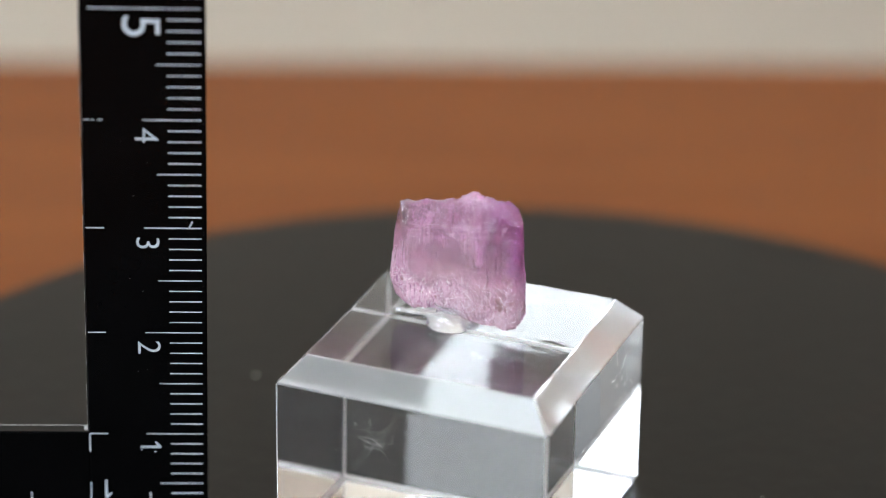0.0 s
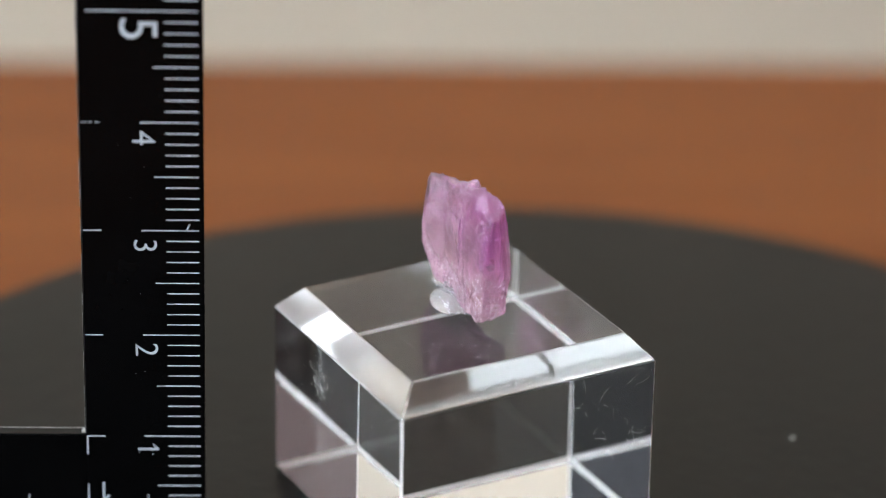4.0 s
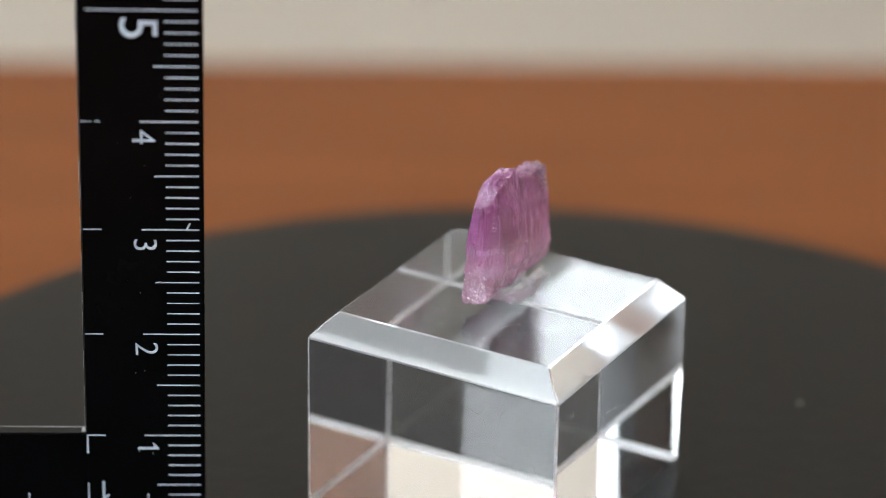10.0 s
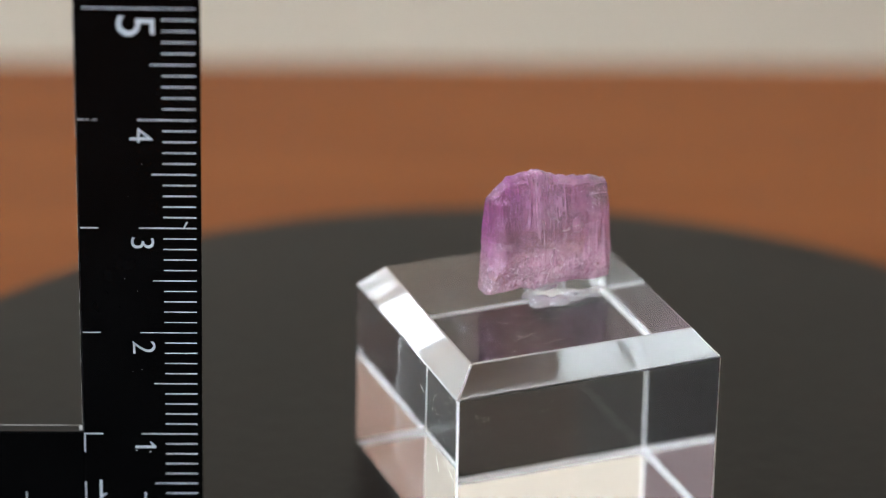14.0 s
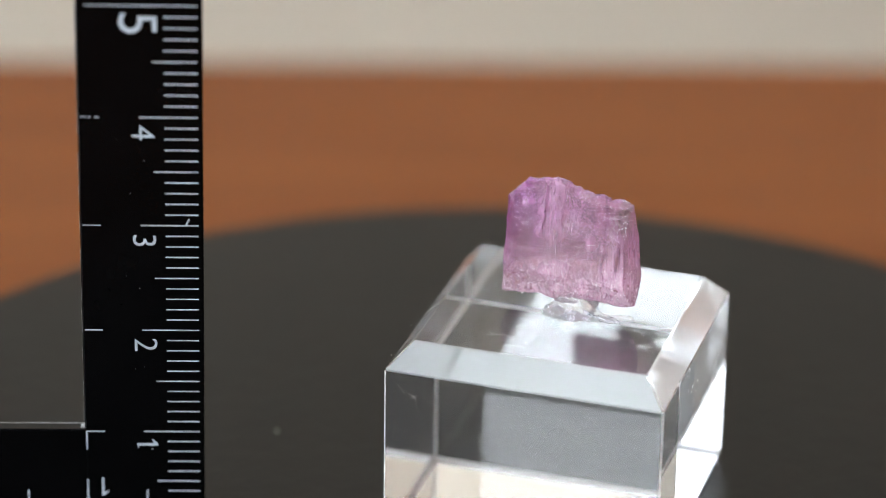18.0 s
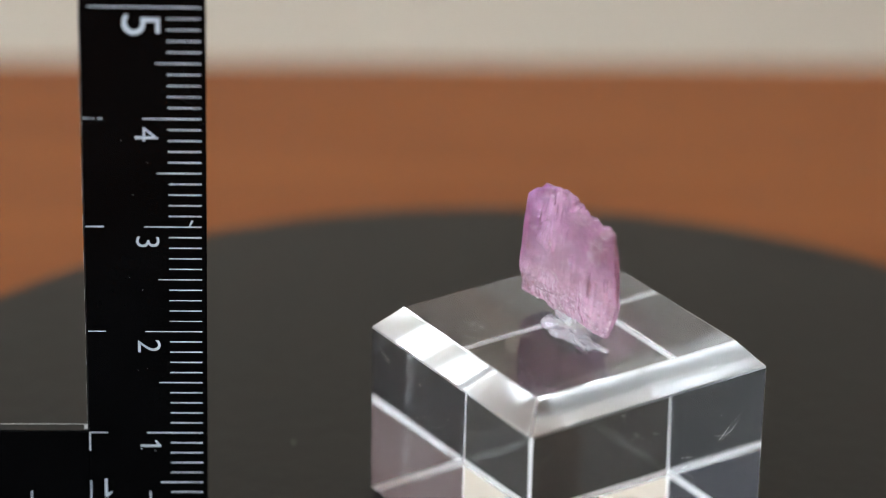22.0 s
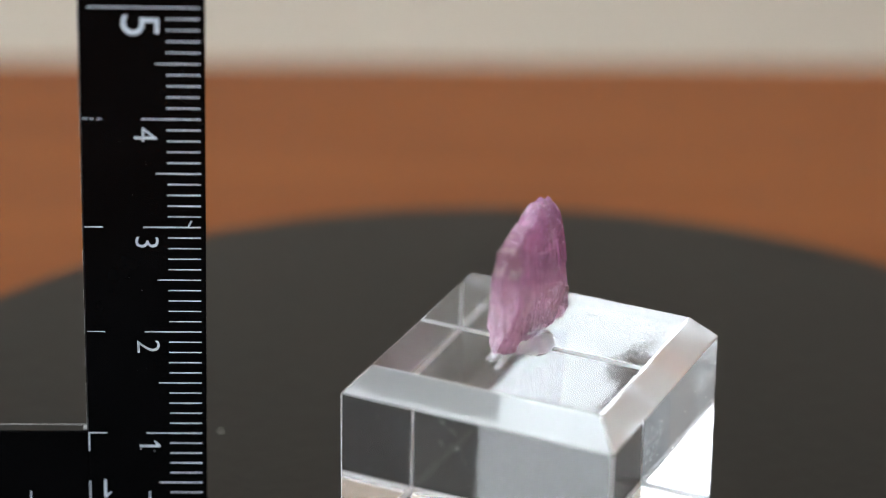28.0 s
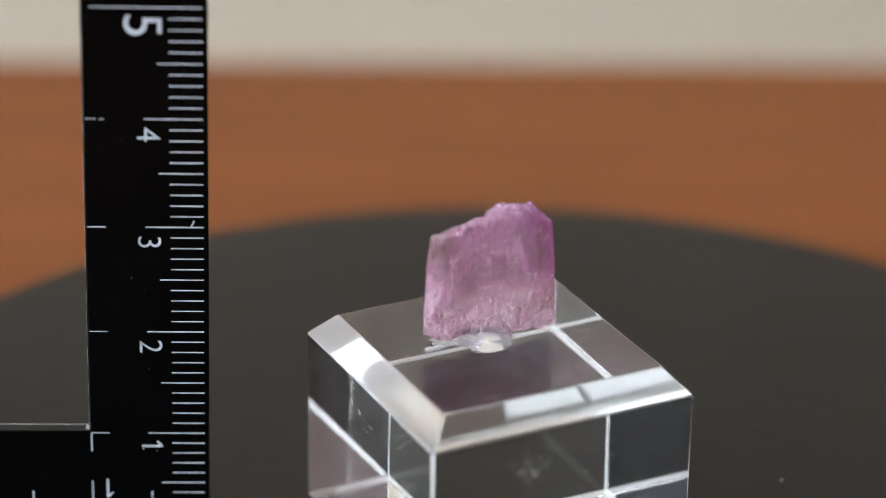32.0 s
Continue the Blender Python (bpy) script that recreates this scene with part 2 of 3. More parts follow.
for f in block.data.polygons:
    upright = abs(f.normal.z) < 0.1 and min(abs(f.normal.x), abs(f.normal.y)) > 0.5
    if upright or f.center.z < 0.0005 and f.normal.z > -0.98:
        f.material_index = 1
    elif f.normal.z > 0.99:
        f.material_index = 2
    elif f.normal.z > 0.3 and f.area > 1e-6:
        f.material_index = 3


def squiggle(rng, length, bend, count=9):
    """A wandering line in a plane, from the origin."""
    a, q, out = rng.uniform(0, 6.28), Vector((0, 0)), []
    for _ in range(count):
        out.append(q.copy())
        a += rng.gauss(0, bend)
        q = q + Vector((math.cos(a), math.sin(a))) * (length / count)
    return out


def scuffs(rng, spots, plane, thick=1.0):
    """Fine scratches and lint on one face: spots are (across, up, spread, how many, length), in centimetres."""
    bm = bmesh.new()
    for x, z, spread, many, length in spots:
        for _ in range(many):
            ox, oz = x + rng.gauss(0, spread), z + rng.gauss(0, spread * 0.8)
            pts = squiggle(rng, length * rng.uniform(0.25, 1.0), rng.choice((0.12, 0.3, 0.5)), 12)
            thread([plane((ox + p.x) * CM, (oz + p.y) * CM) for p in pts], rng.uniform(0.000006, 0.000013) * thick, bm, 3)
            for _ in range(rng.choice((1, 2, 4))):
                q = plane((ox + rng.gauss(0, spread)) * CM, (oz + rng.gauss(0, spread)) * CM)
                bmesh.ops.create_icosphere(bm, subdivisions=1, radius=rng.uniform(0.000008, 0.000024), matrix=Matrix.Translation(q))
    return bm


mark_rng = random.Random(11)
SIDE_X, SIDE_Y = HALF * 1.008 + 0.00001, HALF + 0.00001
FACES = (
    ("lint", [(0.45, 1.6, 0.05, 3, 0.12), (0.5, 1.35, 0.08, 4, 0.2), (0.7, 1.05, 0.08, 4, 0.22), (1.03, 0.98, 0.06, 8, 0.16), (0.95, 1.5, 0.07, 4, 0.22), (0.85, 1.25, 0.1, 4, 0.2), (-0.4, 1.1, 0.2, 2, 0.05)], lambda a, b: Vector((a, -SIDE_Y, b))),
    ("lint", [(0.34, 1.30, 0.085, 38, 0.10), (-0.3, 1.1, 0.3, 4, 0.06)], lambda a, b: Vector((-SIDE_X, a, b))),
    ("lint", [(-0.9, 1.15, 0.06, 4, 0.25), (-0.45, 0.95, 0.06, 3, 0.2), (0.3, 1.58, 0.05, 4, 0.08), (0.1, 1.4, 0.1, 5, 0.15)], lambda a, b: Vector((a, SIDE_Y, b))),
    ("lint", [(-1.0, 1.45, 0.05, 3, 0.12), (-0.3, 1.15, 0.2, 4, 0.06)], lambda a, b: Vector((SIDE_X, a, b))),
    ("scratches", [(0.72, -0.25, 0.12, 9, 0.35), (0.5, -0.45, 0.12, 6, 0.25), (-0.2, -0.7, 0.15, 6, 0.25), (0.3, 0.5, 0.1, 4, 0.1), (-0.8, -0.4, 0.1, 4, 0.25)], lambda a, b: Vector((a, b, HI + 0.000005))),
)
for name, spots, plane in FACES:
    part(name, scuffs(mark_rng, spots, plane, 0.5 if name == "scratches" else 0.65), DUST, cube, "fine pale lint and scratches on the polished face")["kind"] = "stuff"

# dust on the platter
for x, y, r in ((-2.262, 2.649, 0.022), (1.95, -1.64, 0.018), (1.36, 2.67, 0.02), (2.3, 0.06, 0.012)):
    speck = bmesh.new()
    bmesh.ops.create_icosphere(speck, subdivisions=2, radius=r * CM * 0.7)
    for v in speck.verts:
        v.co *= 1 + 0.5 * noise.noise(v.co * 4000 + Vector((x, y, 0)))
        v.co.z *= 0.6
    d = part("dust_speck", speck, DUST, platter, smooth=True)
    d.location = (x * CM, y * CM, 0.02 + r * CM * 0.45)

# ---- crystal ----
crystal_rng = random.Random(4)


def crystal_mesh():
    """A tabular striated prism: the body inside a set of planes, each with a relief of its own."""
    c = Vector((0.03, 0.08, 0.62))
    # normal, distance from the middle, relief kind
    planes = [
        ((1, 0.05, 0.20), 0.202, "s"), ((1, 0.05, 0.09), 0.188, "s"), ((1, 0.03, 0.75), 0.425, "f"), ((-1, 0.0, 0.80), 0.412, "f"), ((1, 0, -0.40), 0.285, "s"),
        ((-1, 0.06, 0.23), 0.200, "s"), ((-1, 0.06, 0.08), 0.162, "s"), ((-1, 0.10, -0.154), 0.193, "s"), ((-1, 0.3, -1), 0.52, "b"),
        ((0.62, -0.80, 0.06), 0.512, "p"), ((-0.90, -0.38, 0.14), 0.328, "s"), ((-0.55, -0.85, 0.02), 0.562, "p"), ((0.60, 0.80, 0.05), 0.485, "p"), ((-0.62, 0.78, 0.10), 0.485, "p"),
        ((0, -1, 0.02), 0.590, "p"), ((0, 1, 0.20), 0.615, "p"), ((0, 1, -0.10), 0.640, "p"),
        ((0.1, 0.20, 1), 0.584, "t"), ((-0.25, -0.12, 1), 0.632, "t"), ((-0.70, -0.50, 0.58), 0.545, "f"), ((0.0, -0.72, 0.69), 0.715, "f"), ((-0.5, 0.25, 0.82), 0.62, "t"),
        ((-0.80, 0.45, -0.40), 0.430, "p"), ((0.0, -0.80, -0.6), 0.795, "b"), ((-0.5, -0.5, -0.7), 0.735, "b"), ((-0.08, 0.04, -1), 0.622, "b"), ((0.3, -0.5, -0.8), 0.800, "b"), ((0.40, 0.0, -0.92), 0.485, "b"), ((-0.6, 0.5, -0.6), 0.593, "b"),
    ]
    planes = [(Vector(n).normalized(), d, k) for n, d, k in planes]

    def chips(v, size):
        return noise.voronoi(v * size)[0][0]

    def relief(k, q):
        v = Vector((q.y, q.z, q.x))
        side = Vector((7, 0, 0)) if q.x > 0 else Vector((0, 0, 0))
        if k == "s":
            line = noise.noise(Vector((q.y * 40, q.z * 0.9, 2)) + side) * 0.006 + noise.noise(Vector((q.y * 14, q.z * 0.7, 3)) + side) * 0.013
            step = 0.009 * math.floor(4.0 * noise.noise(Vector((q.y * 3.2, q.z * 0.55, 9)) + side)) - (0.010 if q.x > 0 else 0.022) * chips(Vector((q.y * 1.0, q.z * 0.6, 4)) + side, 5.0)
            low = max(0.0, min(1.0, (0.05 - q.z) / 0.35))
            return line * (1 - 0.7 * low) + step - low * 0.040 * (chips(v, 3.6) - 0.5) - low * (0.022 if q.x > 0 else 0.034) * chips(v, 9) - low * 0.010 * chips(v, 22)
        if k == "f":
            return noise.noise(Vector((q.x * 30, q.y * 30, q.z * 2))) * 0.003 - 0.016 * chips(v, 12) + 0.008 * math.floor(3 * noise.noise(v * 2.5)) - 0.006 * chips(v, 6)
        if k == "p":
            return noise.noise(Vector((q.x * 36, q.y * 36, q.z * 1.2))) * 0.006 - 0.014 * chips(v, 3.2) + 0.005 - 0.008 * chips(v, 9)
        if k == "t":
            return 0.032 - 0.055 * chips(v, 3.4) - 0.045 * chips(v, 9) - 0.018 * chips(v, 22) + 0.035 * math.floor(2.5 * noise.noise(Vector((q.y * 3.1, q.x * 5, 1))))
        return 0.015 - 0.045 * chips(v, 4.0) - 0.022 * chips(v, 11) - 0.012 * chips(v, 26)

    def surface(d):
        r = min(dist / max(1e-4, n.dot(d)) for n, dist, k in planes if n.dot(d) > 1e-4)
        for _ in range(2):
            q = d * r
            r = min((dist + relief(k, q)) / n.dot(d) for n, dist, k in planes if n.dot(d) > 0.02)
        return d * r

    half = Vector((0.20, 0.62, 0.60))
    counts = (44, 160, 160)
    verts, index, faces = [], {}, []

    def vertex(i, j, k):
        key = (i, j, k)
        if key not in index:
            p = Vector((half.x * (2 * i / counts[0] - 1), half.y * (2 * j / counts[1] - 1), half.z * (2 * k / counts[2] - 1)))
            index[key] = len(verts)
            verts.append((surface(p.normalized()) + c) * CM)
        return index[key]

    for axis in range(3):
        u, w = (axis + 1) % 3, (axis + 2) % 3
        for side in (0, counts[axis]):
            for a in range(counts[u]):
                for b in range(counts[w]):
                    ring = []
                    for da, db in ((0, 0), (1, 0), (1, 1), (0, 1)):
                        q = [0, 0, 0]
                        q[axis], q[u], q[w] = side, a + da, b + db
                        ring.append(vertex(*q))
                    faces.append(ring if side else ring[::-1])
    me = bpy.data.meshes.new("crystal")
    me.from_pydata(verts, [], faces)
    me.update()
    return me


def crystal_material():
    m, n, l, p = material("pink_spodumene")
    co = node(n, "TexCoord").outputs["Object"]

    split = node(n, "SeparateXYZ")
    l.new(co, split.inputs[0])

    def noise_of(scale, detail=3.0, stretch=(1, 1, 1), rough=0.5):
        mp = node(n, "Mapping")
        mp.inputs["Scale"].default_value = stretch
        l.new(co, mp.inputs[0])
        t = node(n, "TexNoise", Scale=scale, Detail=detail, Roughness=rough)
        l.new(mp.outputs[0], t.inputs[0])
        return t.outputs[0]

    def ranged(value, a, b, c=0.0, d=1.0):
        r = node(n, "MapRange")
        for i, v in enumerate((a, b, c, d)):
            r.inputs[i + 1].default_value = v
        l.new(value, r.inputs[0])
        return r.outputs[0]

    def calc(op, a, b, c=None):
        k = node(n, "Math")
        k.operation = op
        for i, v in enumerate((a, b, c)):
            if isinstance(v, (int, float)):
                k.inputs[i].default_value = v
            elif v is not None:
                l.new(v, k.inputs[i])
        return k.outputs[0]

    def zone(y, z, ry, rz, soft=0.35, wobble=0.5):
        """A patch round (y, z), in centimetres, with a wandering rim."""
        a = calc("DIVIDE", calc("SUBTRACT", split.outputs[1], y * CM), ry * CM)
        b = calc("DIVIDE", calc("SUBTRACT", split.outputs[2], z * CM), rz * CM)
        r = calc("SQRT", calc("ADD", calc("MULTIPLY", a, a), calc("MULTIPLY", b, b)), 0.0)
        r = calc("ADD", r, calc("MULTIPLY_ADD", noise_of(700, 3.0), wobble, -wobble / 2))
        return ranged(r, 1.0 + soft, 1.0 - soft)

    def blend(f, a, b):
        k = n.new("ShaderNodeMix")
        k.data_type = "RGBA"
        l.new(f, k.inputs[0])
        for slot, v in ((6, a), (7, b)):
            if isinstance(v, tuple):
                k.inputs[slot].default_value = v
            else:
                l.new(v, k.inputs[slot])
        return k.outputs[2]

    high = ranged(split.outputs[2], 0.002, 0.0095)
    end = ranged(split.outputs[1], -0.001, -0.005, 0, 0.6)
    cloud = noise_of(260, 2.0)
    streak = noise_of(1.0, 3.0, (2600, 2600, 70), 0.6)
    hatch = noise_of(1.0, 2.0, (9000, 9000, 260))
    # colour: pale rose below, violet above and towards one end, in upright streaks
    tone = calc("ADD", calc("MULTIPLY", high, 0.34), calc("MULTIPLY", end, high))
    tone = calc("ADD", tone, calc("MULTIPLY_ADD", streak, 0.40, -0.20))
    tone = calc("ADD", tone, calc("MULTIPLY_ADD", cloud, 0.7, 0.0))
    ramp = node(n, "ValToRGB")
    e = ramp.color_ramp.elements
    e[0].position, e[0].color = 0.25, (0.95, 0.77, 0.84, 1)
    e[1].position, e[1].color = 1.0, (0.74, 0.34, 0.68, 1)
    mid = ramp.color_ramp.elements.new(0.6)
    mid.color = (0.90, 0.63, 0.78, 1)
    l.new(tone, ramp.inputs[0])
    # fine hatching: bright hairlines along and across, glints painted as pale spots, most low down, a few brown specks
    low = ranged(split.outputs[2], 0.0065, 0.003)
    upright = calc("MULTIPLY", ranged(noise_of(1.0, 1.0, (11000, 11000, 130)), 0.64, 0.78, 0, 0.55), ranged(noise_of(420, 2.0), 0.38, 0.58))
    across = calc("MULTIPLY", ranged(noise_of(1.0, 1.0, (500, 500, 24000)), 0.60, 0.72, 0, 0.75), calc("MULTIPLY", ranged(noise_of(300, 2.0, (1, 1, 1.3)), 0.46, 0.60), ranged(split.outputs[2], 0.006, 0.009)))
    # healed cracks: a wandering net of hairlines, dense low down
    bent = node(n, "MixRGB")
    bent.blend_type = "ADD"
    bent.inputs[0].default_value = 0.0012
    l.new(co, bent.inputs[1])
    wander = node(n, "TexNoise", Scale=900.0, Detail=3.0)
    l.new(co, wander.inputs[0])
    l.new(wander.outputs[1], bent.inputs[2])

    def net(scale, width):
        k = node(n, "TexVoronoi", Scale=scale)
        k.feature = "DISTANCE_TO_EDGE"
        l.new(bent.outputs[0], k.inputs[0])
        return ranged(k.outputs[0], width, 0.0)

    cracks = calc("MULTIPLY", net(620.0, 0.045), calc("MULTIPLY", ranged(noise_of(900, 2.0), 0.47, 0.56, 0, 0.8), calc("MULTIPLY_ADD", low, 0.8, 0.2)))
    fine_cracks = calc("MULTIPLY", net(2100.0, 0.06), calc("MULTIPLY", ranged(noise_of(1100, 2.0), 0.50, 0.60, 0, 0.6), low))
    glint = calc("MULTIPLY", ranged(noise_of(3200, 4.0, (1, 1, 0.7), 0.7), 0.57, 0.66), calc("MULTIPLY_ADD", low, 0.8, 0.15))
    glint = calc("MAXIMUM", glint, calc("MULTIPLY", ranged(noise_of(7000, 2.0), 0.62, 0.70), calc("MULTIPLY_ADD", low, 0.5, 0.4)))
    dark = calc("MULTIPLY", ranged(noise_of(1.0, 1.0, (7000, 7000, 120)), 0.62, 0.71), ranged(noise_of(500, 1.0), 0.45, 0.6))
    # cracks and hairlines, together with the glints painted in pale colour
    crack = calc("MINIMUM", calc("ADD", calc("ADD", calc("ADD", upright, across), glint), calc("ADD", cracks, fine_cracks)), 1.0)
    speck = calc("MULTIPLY", ranged(noise_of(1700, 2.0), 0.66, 0.72), ranged(noise_of(260, 1.0), 0.52, 0.6))
    # a violet core near one end, two water-clear windows, brown iron stains
    core = calc("MULTIPLY", zone(-0.49, 0.86, 0.085, 0.15), ranged(split.outputs[0], 0.0012, -0.0002, 0.25, 1.0))
    window = calc("MAXIMUM", zone(0.58, 0.98, 0.09, 0.16, 0.25), calc("MULTIPLY", zone(-0.33, 0.80, 0.11, 0.20), 0.55))
    stain = calc("MAXIMUM", calc("MULTIPLY", zone(-0.38, 0.32, 0.13, 0.10, 0.4, 1.2), ranged(noise_of(2600, 2.0, (1, 1, 0.6)), 0.54, 0.60)), calc("MULTIPLY", zone(0.52, 0.60, 0.022, 0.09, 0.5, 1.4), ranged(split.outputs[0], 0.0003, 0.001)))
    colour = blend(crack, blend(core, ramp.outputs[0], (0.62, 0.18, 0.64, 1)), (0.98, 0.94, 0.97, 1))
    colour = blend(calc("MULTIPLY", dark, 0.85), colour, (0.35, 0.16, 0.36, 1))
    grain = calc("MULTIPLY", ranged(noise_of(2300, 3.0, (1, 1, 0.8), 0.6), 0.52, 0.66), calc("MULTIPLY_ADD", low, 0.45, 0.12))
    colour = blend(grain, colour, (0.50, 0.26, 0.40, 1))
    colour = blend(calc("MULTIPLY", calc("MAXIMUM", speck, stain), 0.85), colour, (0.20, 0.11, 0.10, 1))
    depth = node(n, "ValToRGB")
    d = depth.color_ramp.elements
    d[0].position, d[0].color = 0.25, (0.97, 0.75, 0.83, 1)
    d[1].position, d[1].color = 1.0, (0.70, 0.24, 0.66, 1)
    l.new(tone, depth.inputs[0])
    inside = blend(window, blend(core, depth.outputs[0], (0.66, 0.18, 0.64, 1)), (0.74, 0.71, 0.62, 1))
    l.new(blend(crack, inside, (0.98, 0.90, 0.96, 1)), p.inputs["Base Color"])
    p.inputs["Transmission Weight"].default_value = 1.0
    p.inputs["IOR"].default_value = 1.66
    p.inputs["Roughness"].default_value = 0.05
    bump = node(n, "Bump", Strength=0.9, Distance=0.00018)
    ribs = calc("MULTIPLY", calc("MULTIPLY_ADD", hatch, 0.5, streak), calc("MULTIPLY_ADD", low, -0.8, 1.0))
    l.new(calc("ADD", ribs, calc("MULTIPLY", noise_of(2800, 4.0, (1, 1, 1), 0.65), calc("MULTIPLY_ADD", low, 0.75, 0.15))), bump.inputs["Height"])
    l.new(bump.outputs[0], p.inputs["Normal"])
    soft, body = node(n, "BsdfTranslucent"), n.new("ShaderNodeBsdfPrincipled")
    body.inputs["Roughness"].default_value, body.inputs["IOR"].default_value = 0.10, 1.66
    milky = node(n, "MixShader")
    milky.inputs[0].default_value = 0.62
    # what has gone through the crystal is dyed more deeply than what its skin throws back
    through_tint = n.new("ShaderNodeMix")
    through_tint.data_type, through_tint.blend_type = "RGBA", "MULTIPLY"
    through_tint.inputs[0].default_value = 1.0
    l.new(colour, through_tint.inputs[6])
    through_tint.inputs[7].default_value = (0.86, 0.50, 0.74, 1)
    l.new(through_tint.outputs[2], soft.inputs[0])
    l.new(colour, body.inputs[0])
    for i, k in enumerate((soft, body)):
        l.new(bump.outputs[0], k.inputs["Normal"])
        l.new(k.outputs[0], milky.inputs[i + 1])
    veil = calc("ADD", ranged(cloud, 0.40, 0.62, 0.11, 0.46), calc("MULTIPLY", low, 0.14))
    veil = calc("MULTIPLY", calc("ADD", veil, calc("MULTIPLY_ADD", streak, 0.5, -0.25)), calc("MULTIPLY_ADD", window, -0.96, 1.0))
    veil = calc("MULTIPLY", veil, ranged(split.outputs[1], -0.0032, -0.0046, 1.0, 0.45))
    veil = calc("MAXIMUM", veil, calc("MAXIMUM", calc("MULTIPLY", crack, 0.9), calc("MAXIMUM", speck, stain)))
    out = node(n, "MixShader")
    l.new(veil, out.inputs[0])
    l.new(p.outputs[0], out.inputs[1])
    l.new(milky.outputs[0], out.inputs[2])
    l.new(out.outputs[0], n["Material Output"].inputs[0])
    return m


PINK = crystal_material()
crystal_data = crystal_mesh()
crystal_data.materials.append(PINK)
crystal = tagged(new("crystal", crystal_data), "pale pink to violet translucent tabular mineral crystal with rough broken top", "crystal")


def flake(rng, centre, size, bm):
    """A thin irregular wafer: a healed crack inside the crystal."""
    n = 7
    m = Matrix.Translation(centre) @ Euler((rng.uniform(0, 3), rng.uniform(0, 3), rng.uniform(0, 3))).to_matrix().to_4x4()
    rim = [Vector((math.cos(6.283 * i / n), math.sin(6.283 * i / n) * 0.55, rng.uniform(-0.08, 0.08))) * size * rng.uniform(0.6, 1.2) for i in range(n)]
    low = [bm.verts.new(m @ v) for v in rim]
    top = [bm.verts.new(m @ (v + Vector((0, 0, size * 0.05)))) for v in rim]
    bm.faces.new(low[::-1])
    bm.faces.new(top)
    for i in range(n):
        bm.faces.new((low[i], low[(i + 1) % n], top[(i + 1) % n], top[i]))


def on_face(y, z, side):
    """The place on the crystal's broad face at (y, z), in centimetres; side is 1 or -1."""
    hit, place, _, _ = crystal.ray_cast(Vector((side, y, z)) * CM, Vector((-side, 0, 0)))
    return place if hit else Vector((side * 0.1, y, z)) * CM


needles = bmesh.new()
for side, y, z, wide, high, many, lean in ((1, 0.22, 0.62, 0.16, 0.11, 8, 0.5), (1, 0.50, 0.88, 0.06, 0.06, 6, 2.3), (1, -0.05, 0.45, 0.2, 0.08, 5, 0.2), (1, 0.0, 0.75, 0.12, 0.1, 3, 2.4),
                                           (-1, -0.05, 0.42, 0.25, 0.08, 6, 0.3), (-1, -0.33, 0.85, 0.06, 0.1, 3, 1.5)):
    for _ in range(many):
        py, pz, a, size = crystal_rng.gauss(y, wide * 0.6), crystal_rng.gauss(z, high * 0.6), crystal_rng.gauss(lean, 0.5), crystal_rng.uniform(0.02, 0.09)
        points = [on_face(py + math.cos(a) * size * k / 6, pz + math.sin(a) * size * k / 6, side) for k in range(7)]
        if max((p - q).length for p, q in zip(points, points[1:])) < 0.0006:
            thread(points, crystal_rng.uniform(0.000008, 0.000016), needles, 4)
part("crack_line", needles, DUST, crystal, "short whitish healed cracks in the broad faces")["kind"] = "stuff"
veins = bmesh.new()
for _ in range(26):
    y, z = crystal_rng.uniform(-0.36, 0.52), crystal_rng.betavariate(1.3, 2.0) * 0.9 + 0.16
    flake(crystal_rng, Vector((0.03 + crystal_rng.uniform(-0.09, 0.09), y, z)) * CM, crystal_rng.uniform(0.012, 0.05) * CM, veins)
part("inclusions", veins, DUST, crystal, "whitish crack veils inside the crystal")["kind"] = "stuff"


def blob(cx, cy, rx, ry, h, seed, bm, rough=1.0):
    """A low lump of soft gel."""
    v = bmesh.ops.create_icosphere(bm, subdivisions=4, radius=1)["verts"]
    for w in v:
        k = 1 + 0.22 * rough * noise.noise(w.co * 1.7 + Vector((seed, 0, 0))) + 0.07 * rough * noise.noise(w.co * 4 + Vector((0, seed, 0)))
        z = max(w.co.z, -0.25) + 0.25
        w.co = Vector((cx + w.co.x * rx * k, cy + w.co.y * ry * k, z / 1.25 * h * k)) * CM


def neck(cx, cy, profile, bm, sides=64):
    """A waisted pillar of gel, drawn out between two surfaces: profile is (radius, height)."""
    rings = []
    for r, z in profile:
        ring = []
        for i in range(sides):
            a = 2 * math.pi * i / sides
            d = Vector((math.cos(a), math.sin(a), z * 6))
            k = 1 + 0.30 * noise.noise(d * 1.3 + Vector((4, 1, 0))) + 0.07 * noise.noise(d * 3.5)
            ring.append(bm.verts.new(Vector((cx + d.x * r * 0.66 * k, cy + d.y * r * k, z)) * CM))
        rings.append(ring)
    for a, b in zip(rings, rings[1:]):
        for i in range(sides):
            bm.faces.new((a[i], a[(i + 1) % sides], b[(i + 1) % sides], b[i]))
    bm.faces.new(rings[0][::-1])
    bm.faces.new(rings[-1])


gel_bm = bmesh.new()
neck(0.04, 0.10, ((0.205, 0.0), (0.222, 0.006), (0.222, 0.016), (0.205, 0.026), (0.178, 0.040), (0.165, 0.060), (0.165, 0.085), (0.172, 0.115), (0.185, 0.145), (0.195, 0.170)), gel_bm)
